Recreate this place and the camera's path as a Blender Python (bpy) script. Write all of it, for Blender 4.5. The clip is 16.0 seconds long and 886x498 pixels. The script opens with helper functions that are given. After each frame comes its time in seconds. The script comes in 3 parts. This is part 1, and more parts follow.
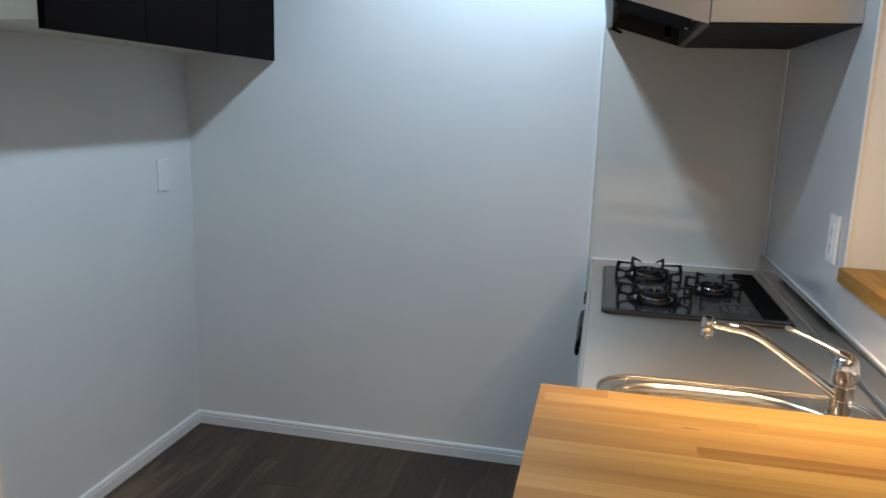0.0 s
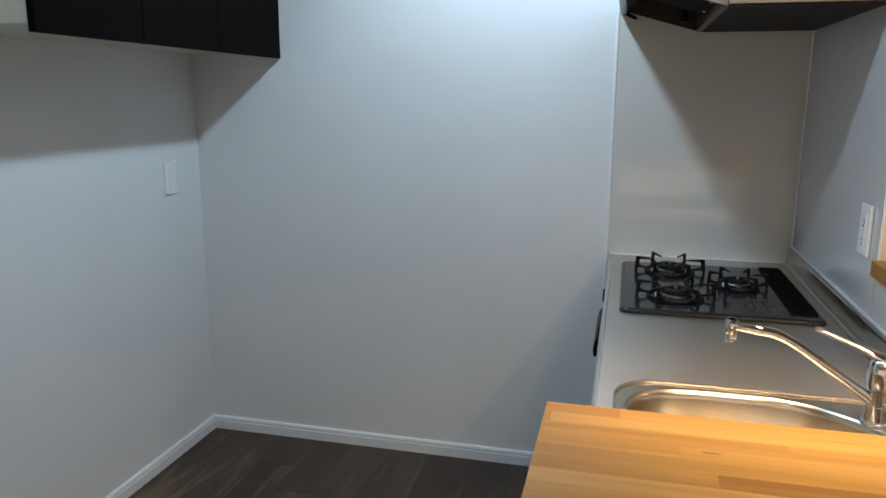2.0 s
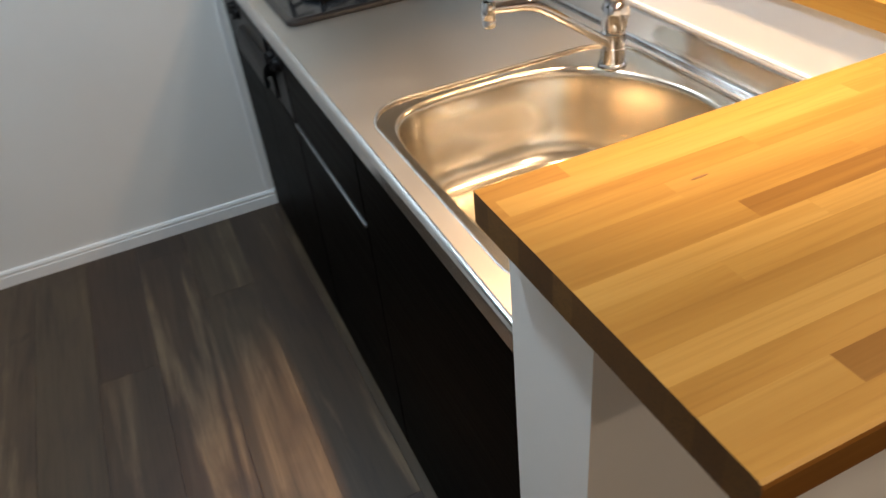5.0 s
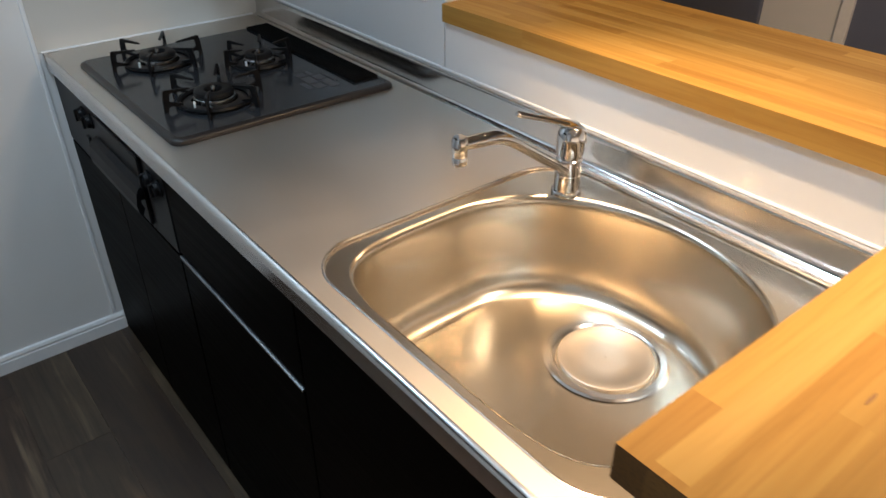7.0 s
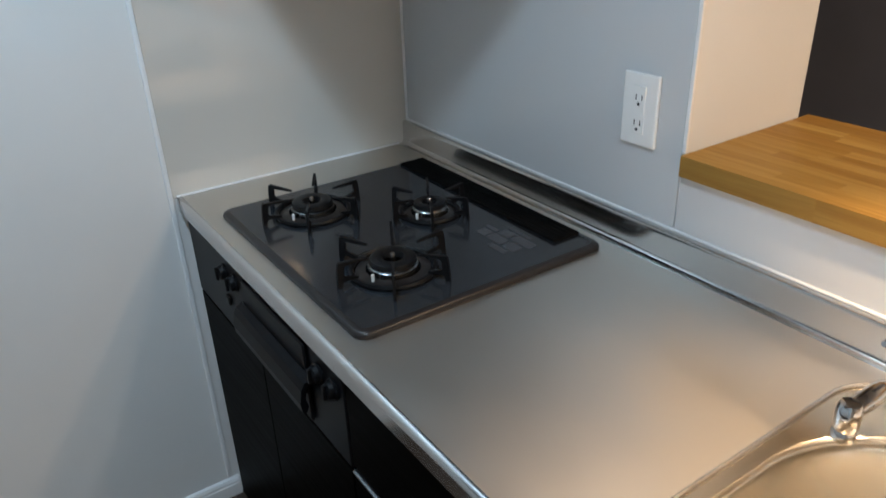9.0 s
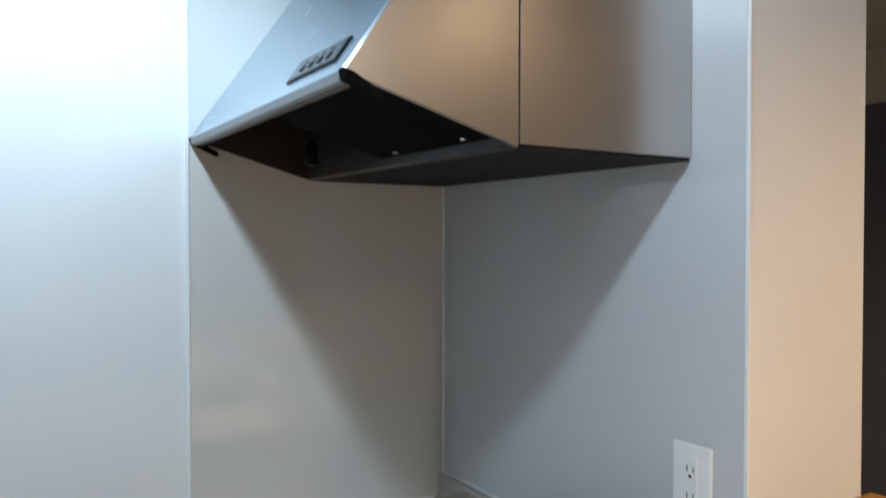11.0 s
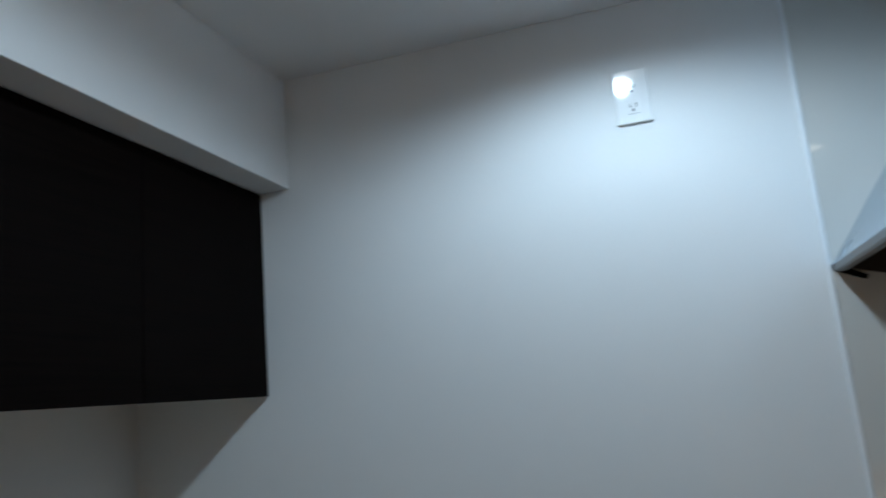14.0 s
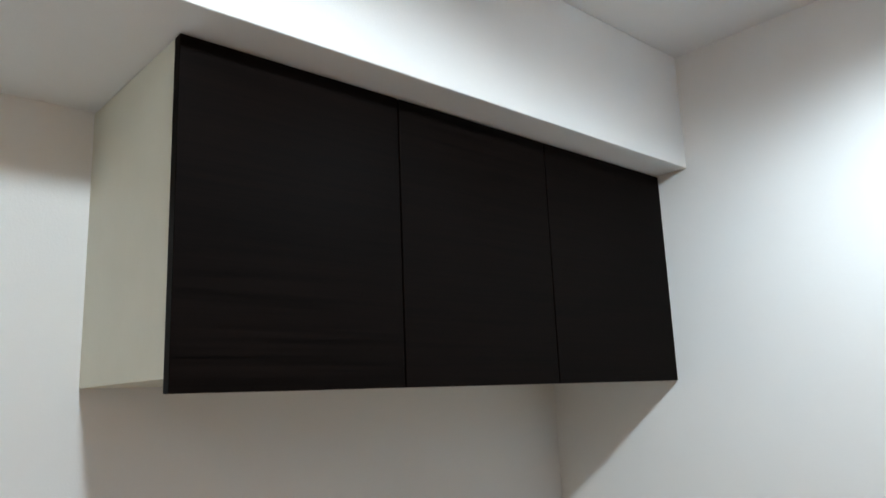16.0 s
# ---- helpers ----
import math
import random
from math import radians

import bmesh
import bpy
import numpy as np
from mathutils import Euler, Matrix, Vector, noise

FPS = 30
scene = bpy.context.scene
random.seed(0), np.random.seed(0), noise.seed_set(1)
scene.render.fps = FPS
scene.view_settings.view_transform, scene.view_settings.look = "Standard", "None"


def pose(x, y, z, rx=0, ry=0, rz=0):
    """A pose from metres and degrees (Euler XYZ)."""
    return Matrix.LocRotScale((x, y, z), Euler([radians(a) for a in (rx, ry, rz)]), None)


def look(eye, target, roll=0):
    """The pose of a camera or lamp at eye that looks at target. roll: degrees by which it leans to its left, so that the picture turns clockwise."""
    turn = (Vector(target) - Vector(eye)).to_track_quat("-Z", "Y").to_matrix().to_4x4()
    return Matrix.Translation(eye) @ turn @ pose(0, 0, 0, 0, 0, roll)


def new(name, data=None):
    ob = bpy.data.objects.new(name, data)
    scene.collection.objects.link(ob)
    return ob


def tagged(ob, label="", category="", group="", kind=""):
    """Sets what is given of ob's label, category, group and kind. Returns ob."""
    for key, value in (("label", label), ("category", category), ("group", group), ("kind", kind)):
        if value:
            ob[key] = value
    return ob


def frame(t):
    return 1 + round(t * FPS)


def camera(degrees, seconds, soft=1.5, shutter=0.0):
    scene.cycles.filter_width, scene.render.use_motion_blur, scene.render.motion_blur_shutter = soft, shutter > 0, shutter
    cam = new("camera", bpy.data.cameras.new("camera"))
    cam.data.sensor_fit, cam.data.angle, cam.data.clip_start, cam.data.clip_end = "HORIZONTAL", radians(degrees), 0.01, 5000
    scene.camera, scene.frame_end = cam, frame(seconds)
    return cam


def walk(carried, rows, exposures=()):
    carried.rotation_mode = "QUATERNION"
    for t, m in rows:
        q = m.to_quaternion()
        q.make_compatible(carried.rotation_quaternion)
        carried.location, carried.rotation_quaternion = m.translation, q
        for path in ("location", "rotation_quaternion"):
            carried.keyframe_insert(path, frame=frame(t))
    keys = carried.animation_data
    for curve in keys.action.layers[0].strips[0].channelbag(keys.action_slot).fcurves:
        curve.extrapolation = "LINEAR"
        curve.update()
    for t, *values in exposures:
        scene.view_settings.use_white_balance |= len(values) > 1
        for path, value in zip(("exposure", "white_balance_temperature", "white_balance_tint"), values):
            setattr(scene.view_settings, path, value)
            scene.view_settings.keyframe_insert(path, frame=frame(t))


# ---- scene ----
cam = camera(62.0, 16.0, shutter=0.4)

PATH = [
    (0, (-0.561, -2.675, 1.386), (-0.973, -0.758, 0.997), 1.9),
    (0.5, (-0.517, -2.611, 1.398), (-1.054, -0.724, 1.008), -0.3),
    (1, (-0.51, -2.588, 1.397), (-1.023, -0.692, 1.022), -1.2),
    (1.5, (-0.516, -2.584, 1.393), (-0.984, -0.676, 1.016), -0.7),
    (2, (-0.545, -2.593, 1.389), (-1.016, -0.693, 0.982), 0.3),
    (2.5, (-0.564, -2.605, 1.386), (-1.012, -0.737, 0.829), 0.2),
    (3, (-0.587, -2.599, 1.386), (-1.005, -0.826, 0.56), -1.7),
    (3.5, (-0.627, -2.573, 1.386), (-0.978, -0.904, 0.341), -3.4),
    (4, (-0.68, -2.494, 1.388), (-0.827, -0.873, 0.226), -7.6),
    (4.2, (-0.704, -2.429, 1.376), (-0.730, -0.819, 0.189), -9.0),
    (4.5, (-0.749, -2.361, 1.378), (-0.531, -0.778, 0.174), -7.9),
    (4.8, (-0.795, -2.307, 1.384), (-0.356, -0.775, 0.176), -6.9),
    (5, (-0.844, -2.277, 1.39), (-0.274, -0.784, 0.187), -6.6),
    (5.2, (-0.891, -2.247, 1.401), (-0.163, -0.812, 0.214), -5.7),
    (7.3, (-0.923, -1.914, 1.416), (0.128, -0.597, 0.338), -0.2),
    (7.5, (-0.919, -1.868, 1.418), (0.103, -0.528, 0.341), 0.7),
    (8, (-0.924, -1.721, 1.419), (0.031, -0.326, 0.351), 0.0),
    (8.2, (-0.928, -1.646, 1.421), (0.033, -0.234, 0.382), -1.0),
    (10.3, (-0.933, -1.492, 1.466), (0.134, 0.136, 1.008), -0.9),
    (10.5, (-0.938, -1.499, 1.467), (0.138, 0.154, 1.134), -0.5),
    (11, (-0.943, -1.501, 1.479), (0.12, 0.192, 1.439), 0.0),
    (11.5, (-0.946, -1.497, 1.487), (0.093, 0.205, 1.641), -1.3),
    (12, (-0.926, -1.511, 1.486), (0.018, 0.231, 1.756), -3.7),
    (12.5, (-0.918, -1.525, 1.486), (-0.195, 0.304, 1.848), -5.9),
    (13, (-0.937, -1.553, 1.483), (-0.584, 0.377, 1.871), -5.1),
    (13.5, (-0.896, -1.53, 1.493), (-1.054, 0.43, 1.858), -6.6),
    (14, (-0.891, -1.547, 1.492), (-1.459, 0.332, 1.876), -5.0),
    (14.5, (-0.882, -1.538, 1.485), (-1.799, 0.188, 1.907), -5.7),
    (15, (-0.865, -1.543, 1.492), (-2.087, -0.033, 1.967), -4.2),
    (15.5, (-0.878, -1.553, 1.508), (-2.309, -0.236, 1.977), -2.0),
    (16, (-0.892, -1.555, 1.503), (-2.341, -0.235, 1.898), -2.3),
]
EXPOSURES = [
    (0.0, -0.27, 6260, 10), (1.0, -0.29, 6260, 10), (2.5, -0.28, 6410, 10), (3.0, -0.26, 6470, 10), (3.5, 0.05, 6620, 10), (4.0, 0.15, 6770, 11), (5.0, 0.10, 6970, 13),
    (7.5, -0.16, 6420, 11), (8.2, -0.16, 6370, 10), (10.3, 0.30, 6330, 10), (10.5, 0.30, 6330, 10), (11.0, -0.03, 6380, 10), (12.0, -0.36, 6430, 10), (12.5, -0.66, 6380, 10),
    (13.0, -0.90, 6280, 10), (14.0, -1.07, 6420, 10), (14.5, -1.09, 6520, 10), (14.8, -1.20, 6530, 11), (15.0, -1.22, 6730, 12), (15.2, -0.56, 7080, 14), (15.5, -0.16, 7480, 15),
    (16.0, 0.35, 7480, 15),
]
walk(cam, [(t, look(eye, target, roll)) for t, eye, target, roll in PATH], EXPOSURES)

# ---- world and light: night, lamps only ----
world = bpy.data.worlds.new("world")
scene.world = world
world.use_nodes = True
world.node_tree.nodes["Background"].inputs["Color"].default_value = (0.01, 0.014, 0.03, 1)
world.node_tree.nodes["Background"].inputs["Strength"].default_value = 0.2

CEIL = 2.29          # ceiling height
TOP = 0.85           # worktop height
WOOD = 1.04          # height of the wooden counter
LX = -2.18           # kitchen's west wall
RX = 0.31            # thickness of the wall behind the worktop
FLOOR = 0.010        # height of the finished floor


def lamp(x, y, z, watts, colour, degrees, blend, radius):
    data = bpy.data.lights.new("downlight_bulb", "SPOT")
    data.energy, data.color = watts, colour
    data.spot_size, data.spot_blend, data.shadow_soft_size = radians(degrees), blend, radius
    ob = new("downlight_bulb", data)
    ob.matrix_world = pose(x, y, z)
    return ob


COOL = (0.605, 0.835, 1.03)
MILD = (0.645, 0.852, 1.03)
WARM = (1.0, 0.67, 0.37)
SOFT_FILL = (1.0, 0.82, 0.62)
LAMPS = [
    (-0.96, -1.25, 2.262, 44, MILD, 176, 0.25, 0.055),
    (-0.94, -0.42, 2.262, 29, COOL, 161, 0.60, 0.024),
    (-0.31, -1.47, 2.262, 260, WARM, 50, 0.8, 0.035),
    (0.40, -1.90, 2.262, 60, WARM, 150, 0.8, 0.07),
    # last three are added fill with assumed positions, no such fixtures seen
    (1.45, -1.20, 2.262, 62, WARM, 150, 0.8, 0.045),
    (0.07, -2.62, 2.262, 60, SOFT_FILL, 172, 1.0, 0.06),
    (-0.90, -3.75, 2.262, 30, SOFT_FILL, 160, 0.8, 0.045),
]
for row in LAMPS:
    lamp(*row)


# ---- materials ----
def material(name, colour, rough=0.5, metal=0.0, build=None, spec=0.5, coat=0.0, coat_rough=0.08):
    m = bpy.data.materials.new(name)
    m.use_nodes = True
    nt = m.node_tree
    b = nt.nodes["Principled BSDF"]
    b.inputs["Base Color"].default_value = (*colour, 1)
    b.inputs["Roughness"].default_value = rough
    b.inputs["Metallic"].default_value = metal
    b.inputs["Specular IOR Level"].default_value = spec
    b.inputs["Coat Weight"].default_value = coat
    b.inputs["Coat Roughness"].default_value = coat_rough
    if build:
        build(nt, b)
    return m


def coords(nt, scale, shift=False):
    tc = nt.nodes.new("ShaderNodeTexCoord")
    mp = nt.nodes.new("ShaderNodeMapping")
    mp.inputs["Scale"].default_value = scale
    nt.links.new(tc.outputs["Object"], mp.inputs["Vector"])
    if shift:
        info = nt.nodes.new("ShaderNodeObjectInfo")
        mul = nt.nodes.new("ShaderNodeMath")
        mul.operation = "MULTIPLY"
        mul.inputs[1].default_value = 37.0
        nt.links.new(info.outputs["Random"], mul.inputs[0])
        com = nt.nodes.new("ShaderNodeCombineXYZ")
        for i in range(3):
            nt.links.new(mul.outputs[0], com.inputs[i])
        nt.links.new(com.outputs[0], mp.inputs["Location"])
    return mp.outputs[0]


def noise_tex(nt, vec, scale, detail=4.0, rough=0.55, distort=0.0):
    n = nt.nodes.new("ShaderNodeTexNoise")
    n.inputs["Scale"].default_value = scale
    n.inputs["Detail"].default_value = detail
    n.inputs["Roughness"].default_value = rough
    n.inputs["Distortion"].default_value = distort
    nt.links.new(vec, n.inputs["Vector"])
    return n.outputs["Fac"]


def ramp(nt, fac, stops):
    r = nt.nodes.new("ShaderNodeValToRGB")
    e = r.color_ramp.elements
    while len(e) < len(stops):
        e.new(0.5)
    for el, (p, c) in zip(e, stops):
        el.position = p
        el.color = (*c, 1) if len(c) == 3 else c
    nt.links.new(fac, r.inputs[0])
    return r.outputs[0]


def remap(nt, fac, a, b, lo=0.3, hi=0.7):
    r = nt.nodes.new("ShaderNodeMapRange")
    r.inputs["From Min"].default_value, r.inputs["From Max"].default_value = lo, hi
    r.inputs["To Min"].default_value, r.inputs["To Max"].default_value = a, b
    nt.links.new(fac, r.inputs["Value"])
    return r.outputs[0]


def mixed(nt, fac, a, b, mode="MIX"):
    m = nt.nodes.new("ShaderNodeMix")
    m.data_type, m.blend_type = "RGBA", mode
    for sock, v in (("Factor", fac), ("A", a), ("B", b)):
        target = [i for i in m.inputs if i.name == sock and i.type == ("VALUE" if sock == "Factor" else "RGBA")][0]
        if isinstance(v, bpy.types.NodeSocket):
            nt.links.new(v, target)
        else:
            target.default_value = v if sock == "Factor" else (*v, 1)
    return [o for o in m.outputs if o.type == "RGBA"][0]


def bump(nt, b, fac, strength, distance=0.002):
    n = nt.nodes.new("ShaderNodeBump")
    n.inputs["Strength"].default_value = strength
    n.inputs["Distance"].default_value = distance
    nt.links.new(fac, n.inputs["Height"])
    nt.links.new(n.outputs[0], b.inputs["Normal"])


def wallpaper(c):
    def build(nt, b):
        v = coords(nt, (1, 1, 1))
        fine = noise_tex(nt, v, 240, 3, 0.6)
        big = noise_tex(nt, v, 2.2, 4)
        dark = tuple(k * 0.95 for k in c)
        nt.links.new(mixed(nt, remap(nt, big, 0, 1), dark, c), b.inputs["Base Color"])
        bump(nt, b, fine, 0.22, 0.0014)
    return build


def gloss_panel(nt, b):
    v = coords(nt, (1, 1, 1))
    nt.links.new(remap(nt, noise_tex(nt, v, 6), 0.025, 0.050), b.inputs["Roughness"])
    bump(nt, b, noise_tex(nt, v, 5, 1), 0.006, 0.004)


def brushed(axis, lo, hi):
    def build(nt, b):
        scale = [260, 260, 260]
        scale[axis] = 6
        f = noise_tex(nt, coords(nt, scale), 1.0, 3)
        v = coords(nt, (1, 1, 1))
        wear = noise_tex(nt, v, 7, 5)
        add = nt.nodes.new("ShaderNodeMath")
        nt.links.new(remap(nt, f, -0.012, 0.012), add.inputs[0])
        nt.links.new(remap(nt, wear, lo, hi), add.inputs[1])
        nt.links.new(add.outputs[0], b.inputs["Roughness"])
        bump(nt, b, f, 0.004, 0.0004)
    return build


def smooth_steel(lo, hi):
    def build(nt, b):
        nt.links.new(remap(nt, noise_tex(nt, coords(nt, (1, 1, 1)), 4, 3), lo, hi), b.inputs["Roughness"])
    return build


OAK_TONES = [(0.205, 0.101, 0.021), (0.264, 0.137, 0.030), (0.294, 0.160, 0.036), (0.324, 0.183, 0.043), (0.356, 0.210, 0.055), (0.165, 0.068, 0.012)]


def oak(axis, level):
    """Honey oak; level 0 is the darkest stave, 4 the palest, 5 the darker front edge."""
    def build(nt, b):
        scale = [30, 30, 30]
        scale[axis] = 1.6
        grain = noise_tex(nt, coords(nt, scale, True), 1.3, 6, 0.62, 0.8)
        scale2 = [240, 240, 240]
        scale2[axis] = 8
        pores = noise_tex(nt, coords(nt, scale2, True), 1.0, 3)
        scale3 = [9, 9, 9]
        scale3[axis] = 2.2
        cloud = noise_tex(nt, coords(nt, scale3, True), 1.0, 3, 0.5, 0.5)
        c = OAK_TONES[level]
        info = nt.nodes.new("ShaderNodeObjectInfo")
        base = ramp(nt, info.outputs["Random"], [(0.0, tuple(k * 0.93 for k in c)), (1.0, tuple(k * 1.05 for k in c))])
        deep = (c[0] * 0.70, c[1] * 0.62, c[2] * 0.48)
        col = mixed(nt, remap(nt, grain, 0, 0.75, 0.38, 0.66), base, deep)
        col = mixed(nt, remap(nt, cloud, 0, 0.35, 0.4, 0.7), col, tuple(k * 0.82 for k in c))
        col = mixed(nt, remap(nt, pores, 0.0, 0.5, 0.52, 0.75), col, (c[0] * 0.66, c[1] * 0.58, c[2] * 0.5))
        nt.links.new(col, b.inputs["Base Color"])
        nt.links.new(remap(nt, grain, 0.46, 0.58), b.inputs["Roughness"])
        bump(nt, b, pores, 0.04, 0.0006)
    return build


def end_wood(nt, b):
    """Sawn stave ends: each stave has its own depth of brown, with fine dark pores."""
    info = nt.nodes.new("ShaderNodeObjectInfo")
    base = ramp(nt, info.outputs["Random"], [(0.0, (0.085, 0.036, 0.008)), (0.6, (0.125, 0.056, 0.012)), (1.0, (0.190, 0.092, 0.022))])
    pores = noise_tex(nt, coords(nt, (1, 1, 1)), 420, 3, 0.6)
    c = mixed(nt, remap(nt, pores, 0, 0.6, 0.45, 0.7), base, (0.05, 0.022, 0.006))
    nt.links.new(c, b.inputs["Base Color"])
    bump(nt, b, pores, 0.08, 0.0006)


def plank_wood(nt, b):
    figure = noise_tex(nt, coords(nt, (5.2, 0.32, 5.2), True), 1.0, 6, 0.58, 2.6)
    streak = noise_tex(nt, coords(nt, (14, 0.5, 14), True), 1.0, 4, 0.55, 1.2)
    fine = noise_tex(nt, coords(nt, (120, 5, 120), True), 1.0, 4, 0.6, 0.3)
    blot = noise_tex(nt, coords(nt, (8, 3.0, 8), True), 1.0, 4, 0.6, 0.6)
    knots = noise_tex(nt, coords(nt, (11, 6.0, 11), True), 1.0, 2, 0.5, 0.3)
    info = nt.nodes.new("ShaderNodeObjectInfo")
    base = ramp(nt, info.outputs["Random"], [(0.0, (0.040, 0.022, 0.014)), (0.4, (0.052, 0.032, 0.019)), (0.7, (0.062, 0.042, 0.025)), (1.0, (0.078, 0.049, 0.029))])
    c = mixed(nt, remap(nt, streak, 0, 0.30, 0.54, 0.72), base, (0.135, 0.096, 0.060))
    c = mixed(nt, remap(nt, figure, 0, 0.70, 0.55, 0.67), c, (0.19, 0.130, 0.076))
    c = mixed(nt, remap(nt, figure, 0.75, 0, 0.34, 0.46), c, (0.026, 0.015, 0.011))
    c = mixed(nt, remap(nt, blot, 0, 0.62, 0.50, 0.70), c, (0.034, 0.021, 0.016))
    c = mixed(nt, remap(nt, knots, 0, 0.75, 0.70, 0.80), c, (0.016, 0.010, 0.009))
    c = mixed(nt, remap(nt, fine, 0.0, 0.5, 0.5, 0.75), c, (0.022, 0.016, 0.013))
    nt.links.new(c, b.inputs["Base Color"])
    nt.links.new(remap(nt, fine, 0.34, 0.50), b.inputs["Roughness"])
    bump(nt, b, fine, 0.12, 0.001)


def dark_grain(axis, lo=(0.0016, 0.0010, 0.0008), hi=(0.0058, 0.0033, 0.0026)):
    def build(nt, b):
        scale = [150, 150, 150]
        scale[axis] = 3.0
        g = noise_tex(nt, coords(nt, scale, True), 1.0, 6, 0.6, 0.4)
        nt.links.new(mixed(nt, remap(nt, g, 0, 1), lo, hi), b.inputs["Base Color"])
        nt.links.new(remap(nt, g, 0.40, 0.52), b.inputs["Roughness"])
        bump(nt, b, g, 0.03, 0.0005)
    return build


def speckled(a, c, size):
    def build(nt, b):
        n = noise_tex(nt, coords(nt, (1, 1, 1)), size, 4)
        nt.links.new(mixed(nt, remap(nt, n, 0, 1), a, c), b.inputs["Base Color"])
    return build


M_WALL = material("wallpaper_white", (0.77, 0.765, 0.75), 0.75, build=wallpaper((0.77, 0.765, 0.75)), spec=0.3)
M_CEIL = material("ceiling_white", (0.75, 0.75, 0.74), 0.8, build=wallpaper((0.75, 0.75, 0.74)), spec=0.25)
M_TRIM = material("white_trim", (0.80, 0.81, 0.82), 0.38, build=speckled((0.77, 0.78, 0.79), (0.83, 0.83, 0.83), 30))
M_PANEL = material("gloss_panel", (0.57, 0.585, 0.60), 0.13, build=gloss_panel, coat=0.4, coat_rough=0.03)
# copy of the white panel with the warm tone of its shade painted in
M_PANELWARM = material("gloss_panel_warm_lit", (0.60, 0.582, 0.54), 0.13, build=gloss_panel, coat=0.4, coat_rough=0.03)
M_STEEL = material("worktop_steel", (0.65, 0.615, 0.57), 0.38, 1.0, brushed(1, 0.365, 0.405))


def satin(nt, b):
    """Pressed steel, a little duller on the bowl's floor than up its walls."""
    v = coords(nt, (1, 1, 1))
    xyz = nt.nodes.new("ShaderNodeSeparateXYZ")
    nt.links.new(v, xyz.inputs[0])
    add = nt.nodes.new("ShaderNodeMath")
    nt.links.new(remap(nt, xyz.outputs["Z"], 0.245, 0.225, 0.672, 0.715), add.inputs[0])
    nt.links.new(remap(nt, noise_tex(nt, v, 30, 2), -0.006, 0.006), add.inputs[1])
    nt.links.new(add.outputs[0], b.inputs["Roughness"])


M_DRAIN = material("drain_steel", (0.60, 0.55, 0.49), 0.40, 0.97, smooth_steel(0.38, 0.42))
M_SINK = material("sink_steel", (0.58, 0.53, 0.45), 0.24, 0.98, satin)
M_EDGE = material("edge_steel", (0.66, 0.65, 0.64), 0.22, 1.0, brushed(1, 0.16, 0.26))
M_CHROME = material("chrome", (0.60, 0.60, 0.61), 0.05, 1.0, smooth_steel(0.025, 0.05))
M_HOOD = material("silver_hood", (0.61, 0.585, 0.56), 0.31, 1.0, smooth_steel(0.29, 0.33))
# same silver as the hood's sides; blue of the cool lamps put into this colour
M_HOODFRONT = material("silver_hood_front_cool_lit", (0.53, 0.63, 0.73), 0.28, 1.0, smooth_steel(0.25, 0.28))
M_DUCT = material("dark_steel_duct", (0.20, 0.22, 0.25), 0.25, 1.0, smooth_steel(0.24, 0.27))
# brown in this dark base stands in for warm light reflected off the wall
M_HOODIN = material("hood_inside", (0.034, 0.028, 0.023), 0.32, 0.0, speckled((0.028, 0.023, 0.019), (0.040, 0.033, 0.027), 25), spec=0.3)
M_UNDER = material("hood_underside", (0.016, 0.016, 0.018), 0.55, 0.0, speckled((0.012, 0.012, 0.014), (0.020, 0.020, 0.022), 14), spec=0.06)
M_LIP = material("grey_metal", (0.24, 0.245, 0.25), 0.36, 1.0, smooth_steel(0.32, 0.40))
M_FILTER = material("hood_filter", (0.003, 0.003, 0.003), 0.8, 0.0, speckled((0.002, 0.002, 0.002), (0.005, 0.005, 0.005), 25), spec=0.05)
M_BLACK = material("black_plastic", (0.004, 0.004, 0.005), 0.38, spec=0.1, build=speckled((0.003, 0.003, 0.004), (0.006, 0.006, 0.007), 60))
M_IRON = material("black_enamel", (0.004, 0.004, 0.005), 0.42, spec=0.22, build=speckled((0.003, 0.003, 0.0035), (0.006, 0.006, 0.007), 120))
M_HOB = material("hob_glass", (0.020, 0.021, 0.024), 0.14, build=speckled((0.014, 0.016, 0.019), (0.020, 0.022, 0.026), 300), spec=0.5)
M_HOBRIM = material("hob_rim", (0.016, 0.014, 0.014), 0.3, 0.0, speckled((0.013, 0.011, 0.011), (0.020, 0.017, 0.016), 90), spec=0.3)
M_BURNER = material("burner_metal", (0.20, 0.20, 0.21), 0.26, 1.0, speckled((0.14, 0.14, 0.15), (0.28, 0.28, 0.28), 200))
M_GREY = material("grey_print", (0.10, 0.10, 0.11), 0.4, build=speckled((0.085, 0.085, 0.09), (0.12, 0.12, 0.13), 200))
M_PRINT = material("hob_print", (0.045, 0.045, 0.05), 0.4, build=speckled((0.024, 0.025, 0.029), (0.048, 0.049, 0.054), 160))
M_DOOR = material("dark_wood_front", (0.008, 0.006, 0.005), 0.4, build=dark_grain(1), spec=0.025)
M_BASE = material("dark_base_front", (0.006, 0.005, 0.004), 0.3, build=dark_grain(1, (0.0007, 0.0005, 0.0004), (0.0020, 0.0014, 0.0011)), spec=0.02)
M_CREAM = material("cream_board", (0.65, 0.62, 0.51), 0.5, build=speckled((0.63, 0.60, 0.49), (0.67, 0.64, 0.53), 8))
M_PLATE = material("white_plastic", (0.83, 0.83, 0.82), 0.06, build=speckled((0.82, 0.82, 0.81), (0.84, 0.84, 0.83), 50))
